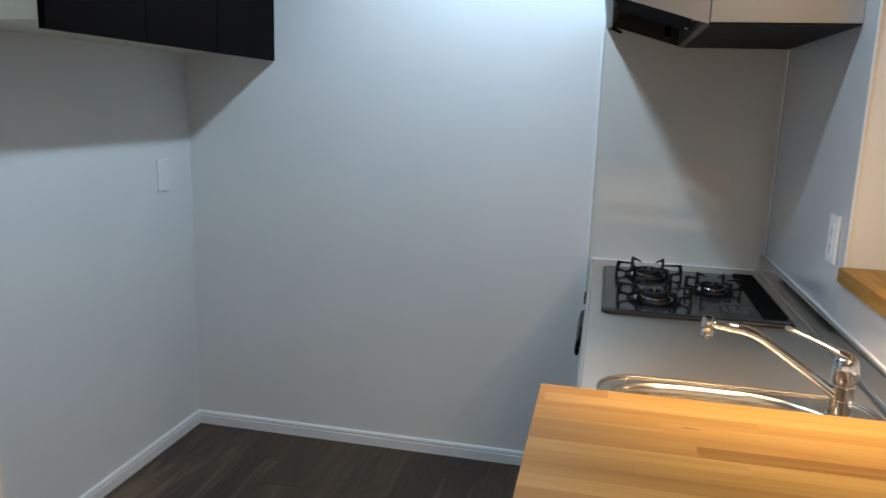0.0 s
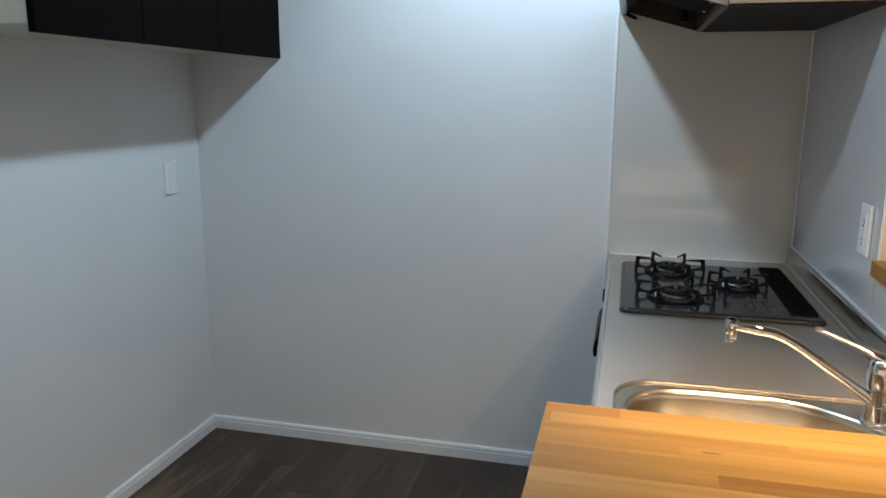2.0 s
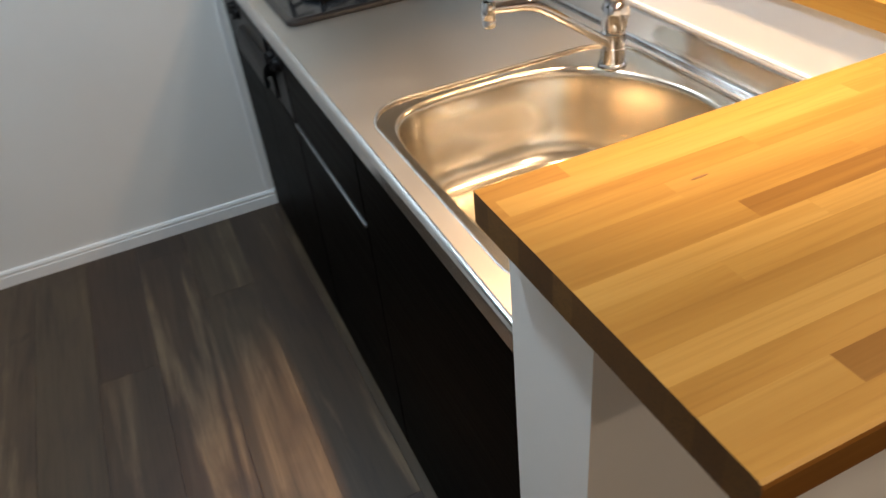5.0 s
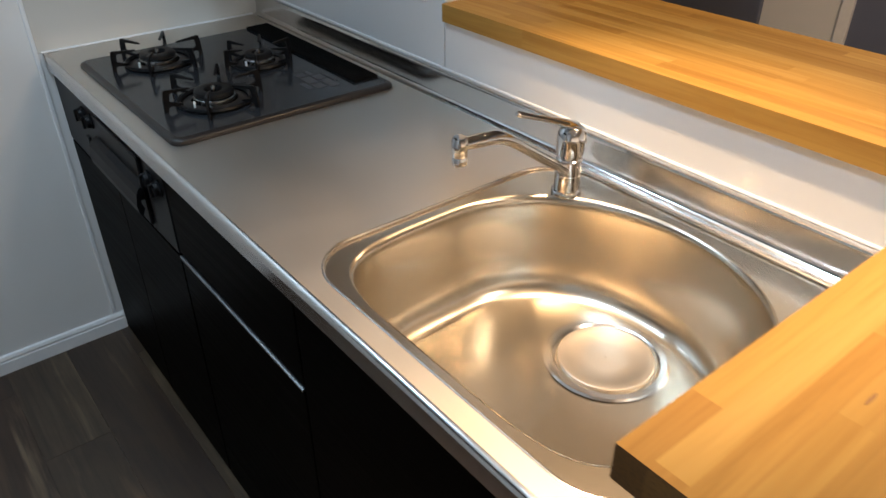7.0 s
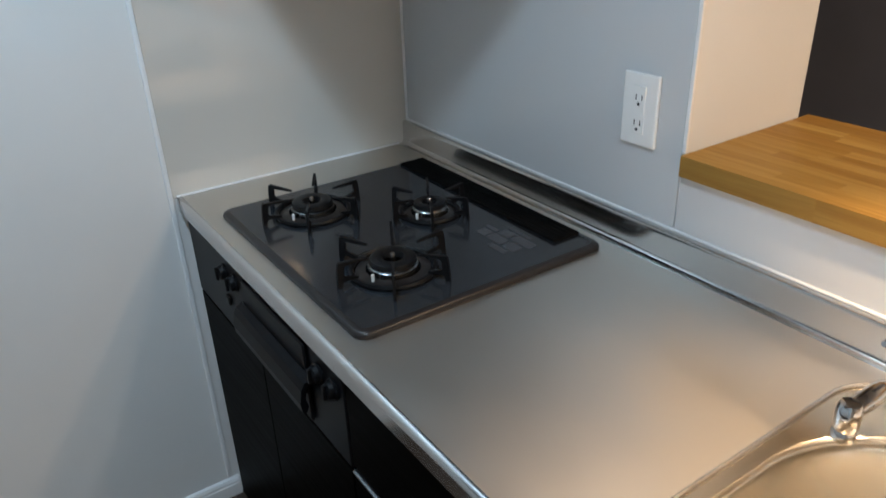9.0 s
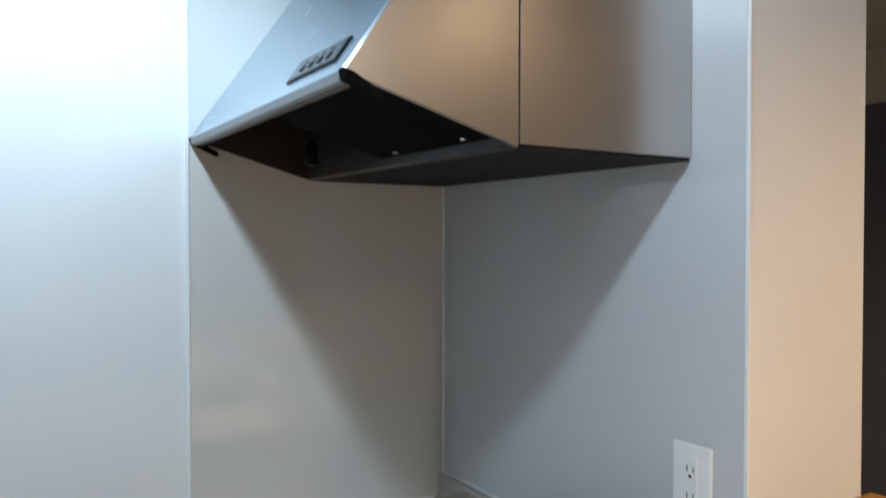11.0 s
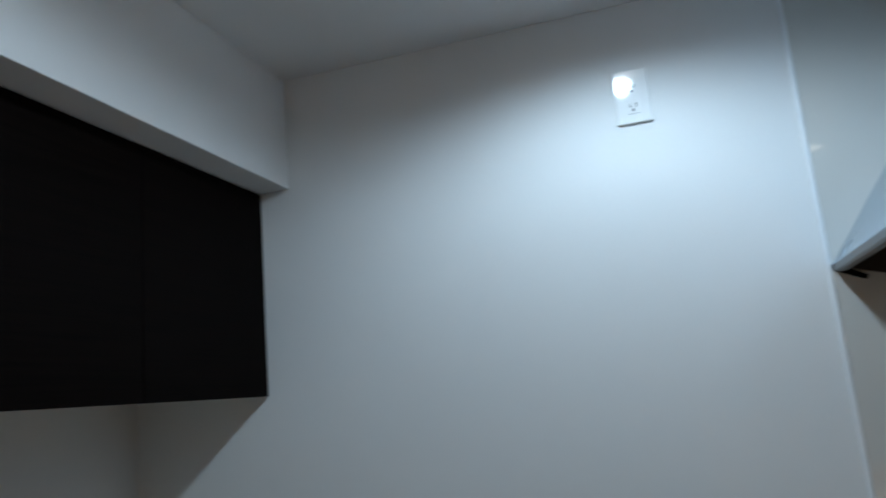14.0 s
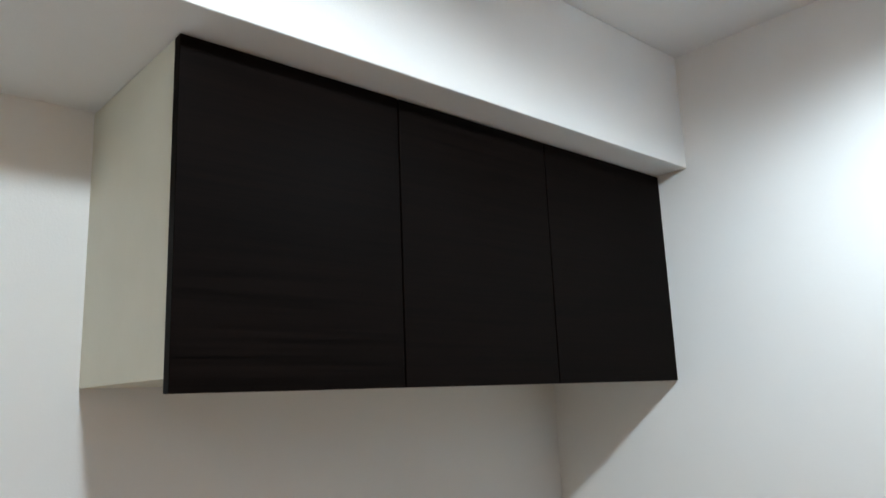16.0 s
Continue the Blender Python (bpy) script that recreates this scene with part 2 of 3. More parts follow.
M_SLOT = material("socket_slot", (0.03, 0.03, 0.03), 0.6)
M_PLANK = material("floor_plank", (0.06, 0.045, 0.035), 0.42, build=plank_wood)
M_SUB = material("floor_joint", (0.012, 0.009, 0.008), 0.8, build=speckled((0.010, 0.008, 0.007), (0.016, 0.012, 0.01), 60))
M_OAKX = [material("oak_along_x", OAK_TONES[k], 0.5, build=oak(0, k), spec=0.18) for k in range(5)]
M_OAKY = [material("oak_along_y", OAK_TONES[k], 0.5, build=oak(1, k), spec=0.18) for k in range(5)]
M_OAKDARK = material("oak_dark_stave", (0.20, 0.080, 0.012), 0.5, build=oak(0, 0), spec=0.18)
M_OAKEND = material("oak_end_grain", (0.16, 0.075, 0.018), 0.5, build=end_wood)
M_OAKFRONT = material("oak_dark_edge", (0.16, 0.065, 0.012), 0.5, build=oak(0, 5), spec=0.18)
M_KNOT = material("oak_knot", (0.16, 0.075, 0.022), 0.6)
M_NAVY = material("navy_door", (0.13, 0.15, 0.22), 0.3, build=speckled((0.120, 0.140, 0.205), (0.142, 0.162, 0.235), 3))
M_STICK = material("sticker", (0.55, 0.57, 0.62), 0.4, build=speckled((0.45, 0.47, 0.55), (0.65, 0.66, 0.7), 90))
M_GLOW = bpy.data.materials.new("lamp_glow")
M_GLOW.use_nodes = True
M_GLOW.node_tree.nodes["Principled BSDF"].inputs["Emission Color"].default_value = (1, 0.92, 0.8, 1)
M_GLOW.node_tree.nodes["Principled BSDF"].inputs["Emission Strength"].default_value = 8.0


# ---- mesh helpers ----
def box(bm, x0, x1, y0, y1, z0, z1, bevel=0.0, segments=2):
    vs = bmesh.ops.create_cube(bm, size=1.0)["verts"]
    bmesh.ops.scale(bm, vec=(abs(x1 - x0), abs(y1 - y0), abs(z1 - z0)), verts=vs)
    bmesh.ops.translate(bm, vec=((x0 + x1) / 2, (y0 + y1) / 2, (z0 + z1) / 2), verts=vs)
    if bevel:
        edges = {e for v in vs for e in v.link_edges}
        bmesh.ops.bevel(bm, geom=list(edges), offset=bevel, segments=segments, affect="EDGES", profile=0.5)


def boxed(x0, x1, y0, y1, z0, z1, bevel=0.0, segments=2):
    bm = bmesh.new()
    box(bm, x0, x1, y0, y1, z0, z1, bevel, segments)
    return bm


def prism(points, axis, a, b):
    """A closed outline of (u, v) pushed along an axis from a to b; axis y takes (x, z), axis x takes (y, z), axis z takes (x, y)."""
    bm = bmesh.new()
    def at(u, v, w):
        return {"y": (u, w, v), "x": (w, u, v), "z": (u, v, w)}[axis]
    lo = [bm.verts.new(at(u, v, a)) for u, v in points]
    hi = [bm.verts.new(at(u, v, b)) for u, v in points]
    bm.faces.new(lo)
    bm.faces.new(hi)
    for i in range(len(points)):
        j = (i + 1) % len(points)
        bm.faces.new((lo[i], lo[j], hi[j], hi[i]))
    bmesh.ops.recalc_face_normals(bm, faces=bm.faces)
    return bm


def tube(bm, pts, r, n=8, closed=False):
    pts = [Vector(p) for p in pts]
    rs = r if isinstance(r, (list, tuple)) else [r] * len(pts)
    rings = []
    side = None
    for i, p in enumerate(pts):
        a = pts[i - 1] if i or closed else p
        c = pts[(i + 1) % len(pts)] if i < len(pts) - 1 or closed else p
        d = (c - a).normalized()
        if side is None:
            side = d.orthogonal().normalized()
        side = (side - d * side.dot(d)).normalized()
        up = d.cross(side)
        rings.append([bm.verts.new(p + rs[i] * (math.cos(k * 2 * math.pi / n) * side + math.sin(k * 2 * math.pi / n) * up)) for k in range(n)])
    m = len(rings)
    for i in range(m if closed else m - 1):
        q = (i + 1) % m
        for k in range(n):
            bm.faces.new((rings[i][k], rings[i][(k + 1) % n], rings[q][(k + 1) % n], rings[q][k]))
    if not closed:
        bm.faces.new(rings[0][::-1])
        bm.faces.new(rings[-1])


def lathe(bm, profile, cx, cy, n=32, cap=True):
    """Turns (r, z) pairs round the upright axis at cx, cy."""
    rings = [[bm.verts.new((cx + r * math.cos(k * 2 * math.pi / n), cy + r * math.sin(k * 2 * math.pi / n), z)) for k in range(n)] for r, z in profile]
    for a, b in zip(rings, rings[1:]):
        for k in range(n):
            bm.faces.new((a[k], a[(k + 1) % n], b[(k + 1) % n], b[k]))
    if cap:
        bm.faces.new(rings[0][::-1])
        bm.faces.new(rings[-1])


def mesh(name, bm, mat, smooth=False):
    me = bpy.data.meshes.new(name)
    bm.normal_update()
    bm.to_mesh(me)
    bm.free()
    me.materials.append(mat)
    if smooth:
        for p in me.polygons:
            p.use_smooth = True
        me.set_sharp_from_angle(angle=radians(38))
    return me


def thing(name, x, y, z, label, category, group="", kind=""):
    ob = new(name)
    ob.location = (x, y, z)
    ob.empty_display_size = 0.05
    return tagged(ob, label, category, group, kind)


def part(name, bm, mat, parent, label="", smooth=False):
    ob = new(name, mesh(name, bm, mat, smooth))
    ob.parent = parent
    if parent.type == "EMPTY":
        ob.matrix_parent_inverse = Matrix.Translation(-parent.location)
    return tagged(ob, label)


def setting(name, bm, mat, label, category, smooth=False):
    return tagged(new(name, mesh(name, bm, mat, smooth)), label, category, "", "structure")


# ---- the large structure ----
T = 0.10
S_Y = -4.6           # living room's south wall
E_X = 2.4            # living room's east wall
N_Y = 1.7            # living room's north wall

setting("wall_north", boxed(LX - T, RX, 0, T, 0, CEIL), M_WALL, "white textured wallpaper wall of the kitchen", "wall")
setting("wall_west", boxed(LX - T, LX, S_Y, 0, 0, CEIL), M_WALL, "white textured wallpaper wall beside the cabinet", "wall")
setting("wall_east", boxed(0.004, RX, -0.83, 0, 0, CEIL), M_WALL, "white wall end beside the opening over the counter", "wall")
setting("wall_low", prism([(0.004, -0.83), (RX, -0.83), (RX, -1.925), (-0.59, -1.925), (-0.59, -1.784), (0.004, -1.784)], "z", 0, 1.006),
        M_WALL, "low white wall carrying the wooden counter", "wall")
setting("wall_partition", boxed(LX, -1.23, -2.12, -2.0, 0, CEIL), M_WALL, "cream white partition wall end by the kitchen entrance", "wall")
setting("wall_living_north", boxed(RX, E_X, N_Y, N_Y + T, 0, CEIL), M_WALL, "plain white wall of the next room", "wall")
setting("wall_living_west", boxed(RX - 0.1, RX, T, N_Y, 0, CEIL), M_WALL, "plain white wall of the next room", "wall")
setting("wall_living_east", boxed(E_X, E_X + T, S_Y, N_Y, 0, CEIL), M_WALL, "plain white wall of the next room", "wall")
setting("wall_living_south", boxed(LX - T, E_X + T, S_Y - T, S_Y, 0, CEIL), M_WALL, "plain white wall behind the entrance", "wall")
setting("ceiling", boxed(LX - T, E_X + T, S_Y - T, N_Y + T, CEIL, CEIL + 0.08), M_CEIL, "flat white papered ceiling", "ceiling")
setting("beam", boxed(LX, -1.735, -2.0, 0, 2.01, CEIL, 0.002), M_WALL, "white papered beam above the wall cabinet", "beam")

# glossy wall panels round the worktop, with their joint strips
setting("panel_north", boxed(-0.593, 0.0, -0.003, 0.0, TOP, CEIL), M_PANELWARM, "glossy white kitchen panel behind the hob, warm shade in its colour", "wall panel")
setting("panel_east", boxed(0.0, 0.004, -0.826, -0.003, TOP, 2.005), M_PANEL, "glossy white kitchen panel beside the hob", "wall panel")
setting("panel_low", boxed(0.0, 0.004, -1.784, -0.83, TOP, 1.006), M_PANEL, "glossy white kitchen panel under the wooden counter", "wall panel")
setting("trim_north", boxed(-0.603, -0.593, -0.006, 0.0, 0.07, CEIL, 0.002), M_TRIM, "thin white joint strip of the wall panel", "trim")
setting("trim_seal", boxed(-0.586, -0.03, -0.008, -0.003, TOP, TOP + 0.005, 0.002), M_TRIM, "thin white strip along the worktop's north edge", "trim")
setting("trim_corner", boxed(-0.006, 0.0, -0.009, -0.003, TOP, 2.0, 0.002), M_TRIM, "thin white inner corner strip", "trim")
setting("trim_upstand", boxed(-0.005, 0.0, -1.782, -0.009, 0.9062, 0.9105, 0.0015), M_TRIM, "thin white sealing bead above the steel back edge", "trim")
setting("trim_east", boxed(0.0, 0.005, -0.833, -0.826, WOOD, CEIL, 0.001), M_TRIM, "thin white edge strip of the wall panel", "trim")

SKIRT = [(0, FLOOR), (0.011, FLOOR), (0.011, 0.046), (0.0085, 0.049), (0.0085, 0.053), (0.011, 0.056), (0.0075, 0.064), (0, 0.066)]
setting("baseboard_north", prism([(-d, z) for d, z in SKIRT], "x", LX, -0.575), M_TRIM, "white grooved baseboard", "baseboard")
setting("baseboard_west", prism([(LX + d, z) for d, z in SKIRT], "y", -2.0, -0.011), M_TRIM, "white grooved baseboard", "baseboard")

# next room, seen through the opening
door = thing("door_1", E_X - 0.02, 0.5, 0, "dark navy sliding door in the next room", "door", kind="structure")
part("leaf", boxed(E_X - 0.03, E_X, -0.19, 0.75, 0.0, 2.05, 0.003), M_NAVY, door)
part("leaf", boxed(E_X - 0.018, E_X, 0.752, 1.66, 0.0, 2.05, 0.003), M_NAVY, door)
frame_1 = thing("door_2", E_X - 0.02, -0.9, 0, "white door frame in the next room", "door", kind="structure")
part("post", boxed(E_X - 0.03, E_X, -0.60, -0.55, 0, 2.05, 0.003), M_TRIM, frame_1)
part("post", boxed(E_X - 0.03, E_X, -1.40, -1.35, 0, 2.05, 0.003), M_TRIM, frame_1)
part("head", boxed(E_X - 0.03, E_X, -1.35, -0.60, 2.0, 2.05, 0.003), M_TRIM, frame_1)
part("leaf", boxed(E_X - 0.012, E_X, -1.35, -0.60, 0, 2.0), M_NAVY, frame_1)


# ---- lamps ----
def downlight(x, y):
    t = thing("downlight", x, y, CEIL, "unseen round white ceiling downlight, inferred or added as fill", "lamp", "ceiling downlights")
    bm = bmesh.new()
    lathe(bm, [(0.046, CEIL - 0.004), (0.062, CEIL - 0.006), (0.066, CEIL - 0.003), (0.066, CEIL - 0.0005)], x, y, 32, False)
    part("ring", bm, M_TRIM, t, smooth=True)
    bm = bmesh.new()
    lathe(bm, [(0.001, CEIL - 0.003), (0.046, CEIL - 0.003)], x, y, 32, False)
    part("diffuser", bm, M_GLOW, t, "glowing round diffuser")


# one fixture per bulb, including the three added fill lamps
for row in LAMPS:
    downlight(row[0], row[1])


# ---- wall cabinet ----
def wall_cabinet():
    t = thing("wall_cabinet", -2.0, -0.59, 1.52, "dark wood wall cabinet with three closed doors under the beam", "cabinet")
    part("body", boxed(LX, -1.832, -1.185, -0.002, 1.54, 2.008, 0.001), M_CREAM, t, "cream white cabinet box")
    for y0, y1 in ((-0.4265, -0.004), (-0.8065, -0.4295), (-1.187, -0.8095)):
        part("door", boxed(-1.830, -1.811, y0, y1, 1.521, 2.006, 0.0012), M_DOOR, t, "dark brown wood-grain door")


wall_cabinet()


# ---- range hood ----
def range_hood():
    t = thing("range_hood", -0.3, -0.365, 1.594, "slanted silver metal range hood above the hob", "range hood")
    y0, y1 = -0.730, -0.004
    fx, fz, kx, kz, tx, tz = -0.592, 1.668, -0.340, 1.594, -0.340, 2.030
    w = 0.012
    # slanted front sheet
    part("front", prism([(fx, fz), (fx + 0.004, fz - 0.012), (fx + 0.016, fz - 0.012), (tx + w, tz - 0.01), (tx, tz)], "y", y0 + 0.0085, y1), M_HOODFRONT, t, "silver slanted front, cool lamplight in its colour")
    bm = bmesh.new()
    tube(bm, [(fx + 0.004, y0 + 0.004, fz - 0.001), (tx + 0.002, y0 + 0.004, tz - 0.003)], 0.004, 10)
    part("front_edge", bm, M_EDGE, t, "bright folded edge", True)
    cheek = [(fx + 0.002, fz - 0.003), (kx - 0.0015, kz), (kx - 0.0015, tz - 0.006)]
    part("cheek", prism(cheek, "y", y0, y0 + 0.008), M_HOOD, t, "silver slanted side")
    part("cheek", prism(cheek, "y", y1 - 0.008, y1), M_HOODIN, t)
    part("lip", prism([(fx - 0.0012, fz - 0.002), (fx + 0.0005, fz - 0.0125), (fx + 0.006, fz - 0.0155), (fx + 0.021, fz - 0.0155), (fx + 0.021, fz - 0.008), (fx + 0.003, fz - 0.0015)], "y", y0 + 0.012, y1 - 0.012), M_LIP, t, "grey folded lower lip")
    # black lip and end caps along the lower front edge
    cap = [(fx - 0.0015, fz), (fx + 0.002, fz - 0.012), (-0.540, 1.634), (-0.537, 1.641), (fx + 0.011, fz - 0.003)]
    part("end_cap", prism(cap, "y", y0 - 0.003, y0 + 0.012), M_FILTER, t, "black plastic end cap")
    part("end_cap", prism(cap, "y", y1 - 0.012, y1 + 0.001), M_FILTER, t, "black plastic end cap")
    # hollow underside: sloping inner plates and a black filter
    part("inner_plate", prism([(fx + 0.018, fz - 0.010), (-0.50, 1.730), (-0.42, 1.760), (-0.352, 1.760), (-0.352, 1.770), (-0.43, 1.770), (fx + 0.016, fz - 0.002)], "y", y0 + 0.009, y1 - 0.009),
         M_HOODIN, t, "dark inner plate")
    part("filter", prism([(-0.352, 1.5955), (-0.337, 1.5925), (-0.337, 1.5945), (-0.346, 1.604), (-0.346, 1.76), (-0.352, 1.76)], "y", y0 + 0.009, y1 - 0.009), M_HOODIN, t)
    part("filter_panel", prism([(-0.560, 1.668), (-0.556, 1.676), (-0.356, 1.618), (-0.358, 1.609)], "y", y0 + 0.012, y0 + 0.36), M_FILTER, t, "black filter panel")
    bm = bmesh.new()
    lathe(bm, [(0.012, 1.612), (0.013, 1.628), (0.010, 1.655), (0.006, 1.66)], -0.40, -0.16, 16)
    part("light_socket", bm, M_BLACK, t, smooth=True)
    for y in (-0.44, -0.64):
        part("clip", boxed(-0.372, -0.360, y - 0.006, y + 0.006, 1.610, 1.617, 0.002), M_CHROME, t, "small shiny clip")
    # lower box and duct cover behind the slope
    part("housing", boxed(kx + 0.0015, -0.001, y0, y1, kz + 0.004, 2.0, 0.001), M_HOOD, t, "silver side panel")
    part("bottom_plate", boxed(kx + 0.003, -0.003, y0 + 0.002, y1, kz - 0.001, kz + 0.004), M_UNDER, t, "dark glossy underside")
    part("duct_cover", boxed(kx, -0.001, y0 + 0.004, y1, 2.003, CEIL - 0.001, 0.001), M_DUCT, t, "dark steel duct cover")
    # switch plate on the slope
    d = Vector((tx - fx, 0, tz - fz)).normalized()
    nrm = Vector((-d.z, 0, d.x))
    def slab(name, a, b, ya, yb, lift, thick, mat, parent, label=""):
        bm = bmesh.new()
        box(bm, a, b, ya, yb, lift, lift + thick, 0.0008, 1)
        rot = Matrix((( d.x, 0, nrm.x, fx), (0, 1, 0, 0), (d.z, 0, nrm.z, fz), (0, 0, 0, 1)))
        bmesh.ops.transform(bm, matrix=rot, verts=bm.verts)
        return part(name, bm, mat, parent, label)
    plate = slab("switch_plate", 0.022, 0.062, -0.682, -0.515, 0.0, 0.003, M_BLACK, t, "dark framed switch plate")
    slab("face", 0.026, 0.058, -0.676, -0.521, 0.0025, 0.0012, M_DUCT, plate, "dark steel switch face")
    for i in range(4):
        y = -0.652 + i * 0.029
        slab("button", 0.033, 0.043, y, y + 0.012, 0.0032, 0.002, M_BLACK, plate)
        slab("mark", 0.048, 0.051, y + 0.001, y + 0.013, 0.0032, 0.0008, M_BLACK, plate)


range_hood()


# ---- worktop with sink cut-out ----
FX = -0.586


def rounded(x0, x1, y0, y1, r, n=8):
    pts = []
    for cx, cy, a in ((x1 - r, y1 - r, 0), (x0 + r, y1 - r, 90), (x0 + r, y0 + r, 180), (x1 - r, y0 + r, 270)):
        for k in range(n + 1):
            q = radians(a + 90 * k / n)
            pts.append((cx + r * math.cos(q), cy + r * math.sin(q)))
    return pts


def ring_fill(outer, inner, z):
    bm = bmesh.new()
    edges = []
    for loop in (outer, inner):
        vs = [bm.verts.new((x, y, z)) for x, y in loop]
        edges += [bm.edges.new((vs[i], vs[(i + 1) % len(vs)])) for i in range(len(vs))]
    bmesh.ops.triangle_fill(bm, edges=edges, use_beauty=True, normal=(0, 0, 1))
    return bm


FLANGE = rounded(-0.545, -0.038, -1.752, -1.184, 0.085, 12)


def basin(s, z, n=96):
    """The bowl's outline: straight in front, round at the back; s shrinks it."""
    pts = []
    for k in range(n):
        a = 2 * math.pi * k / n
        c, q = math.cos(a), math.sin(a)
        e = 2.0 / (2.05 if c > 0 else 4.8)
        x = math.copysign(abs(c) ** e, c) * (0.227 if c > 0 else 0.241)
        y = math.copysign(abs(q) ** e, q) * 0.260
        pts.append((-0.290 + x * s, -1.465 + y * s, z))
    return pts


def worktop():
    t = thing("worktop", -0.3, -0.89, TOP, "brushed stainless steel kitchen worktop with raised back edge", "worktop")
    y0, y1 = -1.782, -0.003
    part("top", ring_fill([(FX + 0.012, y0), (-0.030, y0), (-0.030, y1), (FX + 0.012, y1)], FLANGE, TOP), M_STEEL, t)
    nose = [(FX + 0.012, TOP)] + [(FX + 0.010 - 0.010 * math.sin(a), TOP - 0.008 + 0.0105 * math.cos(a)) for a in [radians(k * 15) for k in range(0, 7)]]
    nose += [(FX, TOP - 0.0105), (FX, 0.8205), (FX, 0.818), (FX + 0.003, 0.815), (FX + 0.022, 0.815), (FX + 0.022, TOP - 0.002)]
    part("front_edge", prism(nose, "y", y0, y1), M_EDGE, t, "bright rolled front edge", True)
    back = [(-0.030, TOP)] + [(-0.026 + 0.010 * math.sin(radians(k * 15)), TOP + 0.010 - 0.010 * math.cos(radians(k * 15))) for k in range(0, 7)]
    back += [(-0.016, TOP + 0.0125), (-0.016, 0.8965), (-0.016, 0.900), (-0.0145, 0.9045), (-0.012, 0.906), (-0.001, 0.906), (-0.001, TOP - 0.01), (-0.030, TOP - 0.01)]
    part("back_edge", prism(back, "y", y0, y1), M_EDGE, t, "raised steel back edge", True)


def sink():
    t = thing("sink", -0.29, -1.465, 0.66, "rounded stainless steel kitchen sink lit warmly", "sink")
    rim = [(x, y) for x, y, z in basin(1.0, 0)]
    bm = ring_fill([(x, y) for x, y in FLANGE], rim, TOP - 0.004)
    part("flange", bm, M_SINK, t)
    bm = bmesh.new()
    tube(bm, [(x, y, TOP - 0.0015) for x, y in FLANGE], 0.0026, 8, True)
    part("bead", bm, M_EDGE, t, "raised steel bead", True)
    bm = bmesh.new()
    prof = [(1.0, TOP - 0.004), (0.985, TOP - 0.006), (0.972, TOP - 0.012), (0.967, TOP - 0.022), (0.958, 0.79), (0.946, 0.735), (0.934, 0.713), (0.910, 0.694), (0.875, 0.681), (0.840, 0.674), (0.800, 0.6700), (0.55, 0.6680), (0.25, 0.6670)]
    rings = [[bm.verts.new(p) for p in basin(s, z)] for s, z in prof]
    for a, b in zip(rings, rings[1:]):
        for k in range(len(a)):
            bm.faces.new((a[k], b[k], b[(k + 1) % len(a)], a[(k + 1) % len(a)]))
    bm.faces.new(rings[-1])
    part("bowl", bm, M_SINK, t, "deep steel bowl", True)
    cx, cy = -0.200, -1.465
    bm = bmesh.new()
    lathe(bm, [(0.094, 0.6690), (0.091, 0.6716), (0.081, 0.6716), (0.077, 0.6682)], cx, cy, 48, False)
    ring = part("drain_ring", bm, M_EDGE, t, "round steel drain ring", True)
    bm = bmesh.new()
    lathe(bm, [(0.0725, 0.6672), (0.0725, 0.6715), (0.0712, 0.6726), (0.060, 0.6726), (0.0575, 0.6712), (0.030, 0.6714), (0.001, 0.6715)], cx, cy, 48, False)
    part("drain_cover", bm, M_DRAIN, ring, "flat dished steel drain cover", True)
    # small label inside the rounded end
    bm = bmesh.new()
    pts = basin(0.964, 0.0)
    sel = [pts[k] for k in range(79, 87)]
    lo = [bm.verts.new((x, y, 0.775)) for x, y, z in sel]
    hi = [bm.verts.new((x + 0.001, y - 0.001, 0.825)) for x, y, z in sel]
    for k in range(len(sel) - 1):
        bm.faces.new((lo[k], lo[k + 1], hi[k + 1], hi[k]))
    bmesh.ops.solidify(bm, geom=bm.faces[:], thickness=0.002)
    part("sticker", bm, M_STICK, t, "pale grey printed sticker")


def loft(bm, stations, n=16):
    """Joins flattened rings: each station is centre, half width across, half height, along a path in the x-z plane turned by a side step."""
    rings = []
    for k, (p, w, h) in enumerate(stations):
        a, c = Vector(stations[max(k - 1, 0)][0]), Vector(stations[min(k + 1, len(stations) - 1)][0])
        d = (c - a).normalized()
        side = d.cross(Vector((0, 0, 1))).normalized()
        up = side.cross(d)
        rings.append([bm.verts.new(Vector(p) + side * w * math.cos(2 * math.pi * q / n) + up * h * math.sin(2 * math.pi * q / n)) for q in range(n)])
    for a, b in zip(rings, rings[1:]):
        for q in range(n):
            bm.faces.new((a[q], a[(q + 1) % n], b[(q + 1) % n], b[q]))
    bm.faces.new(rings[0][::-1])
    bm.faces.new(rings[-1])
    bmesh.ops.recalc_face_normals(bm, faces=bm.faces)


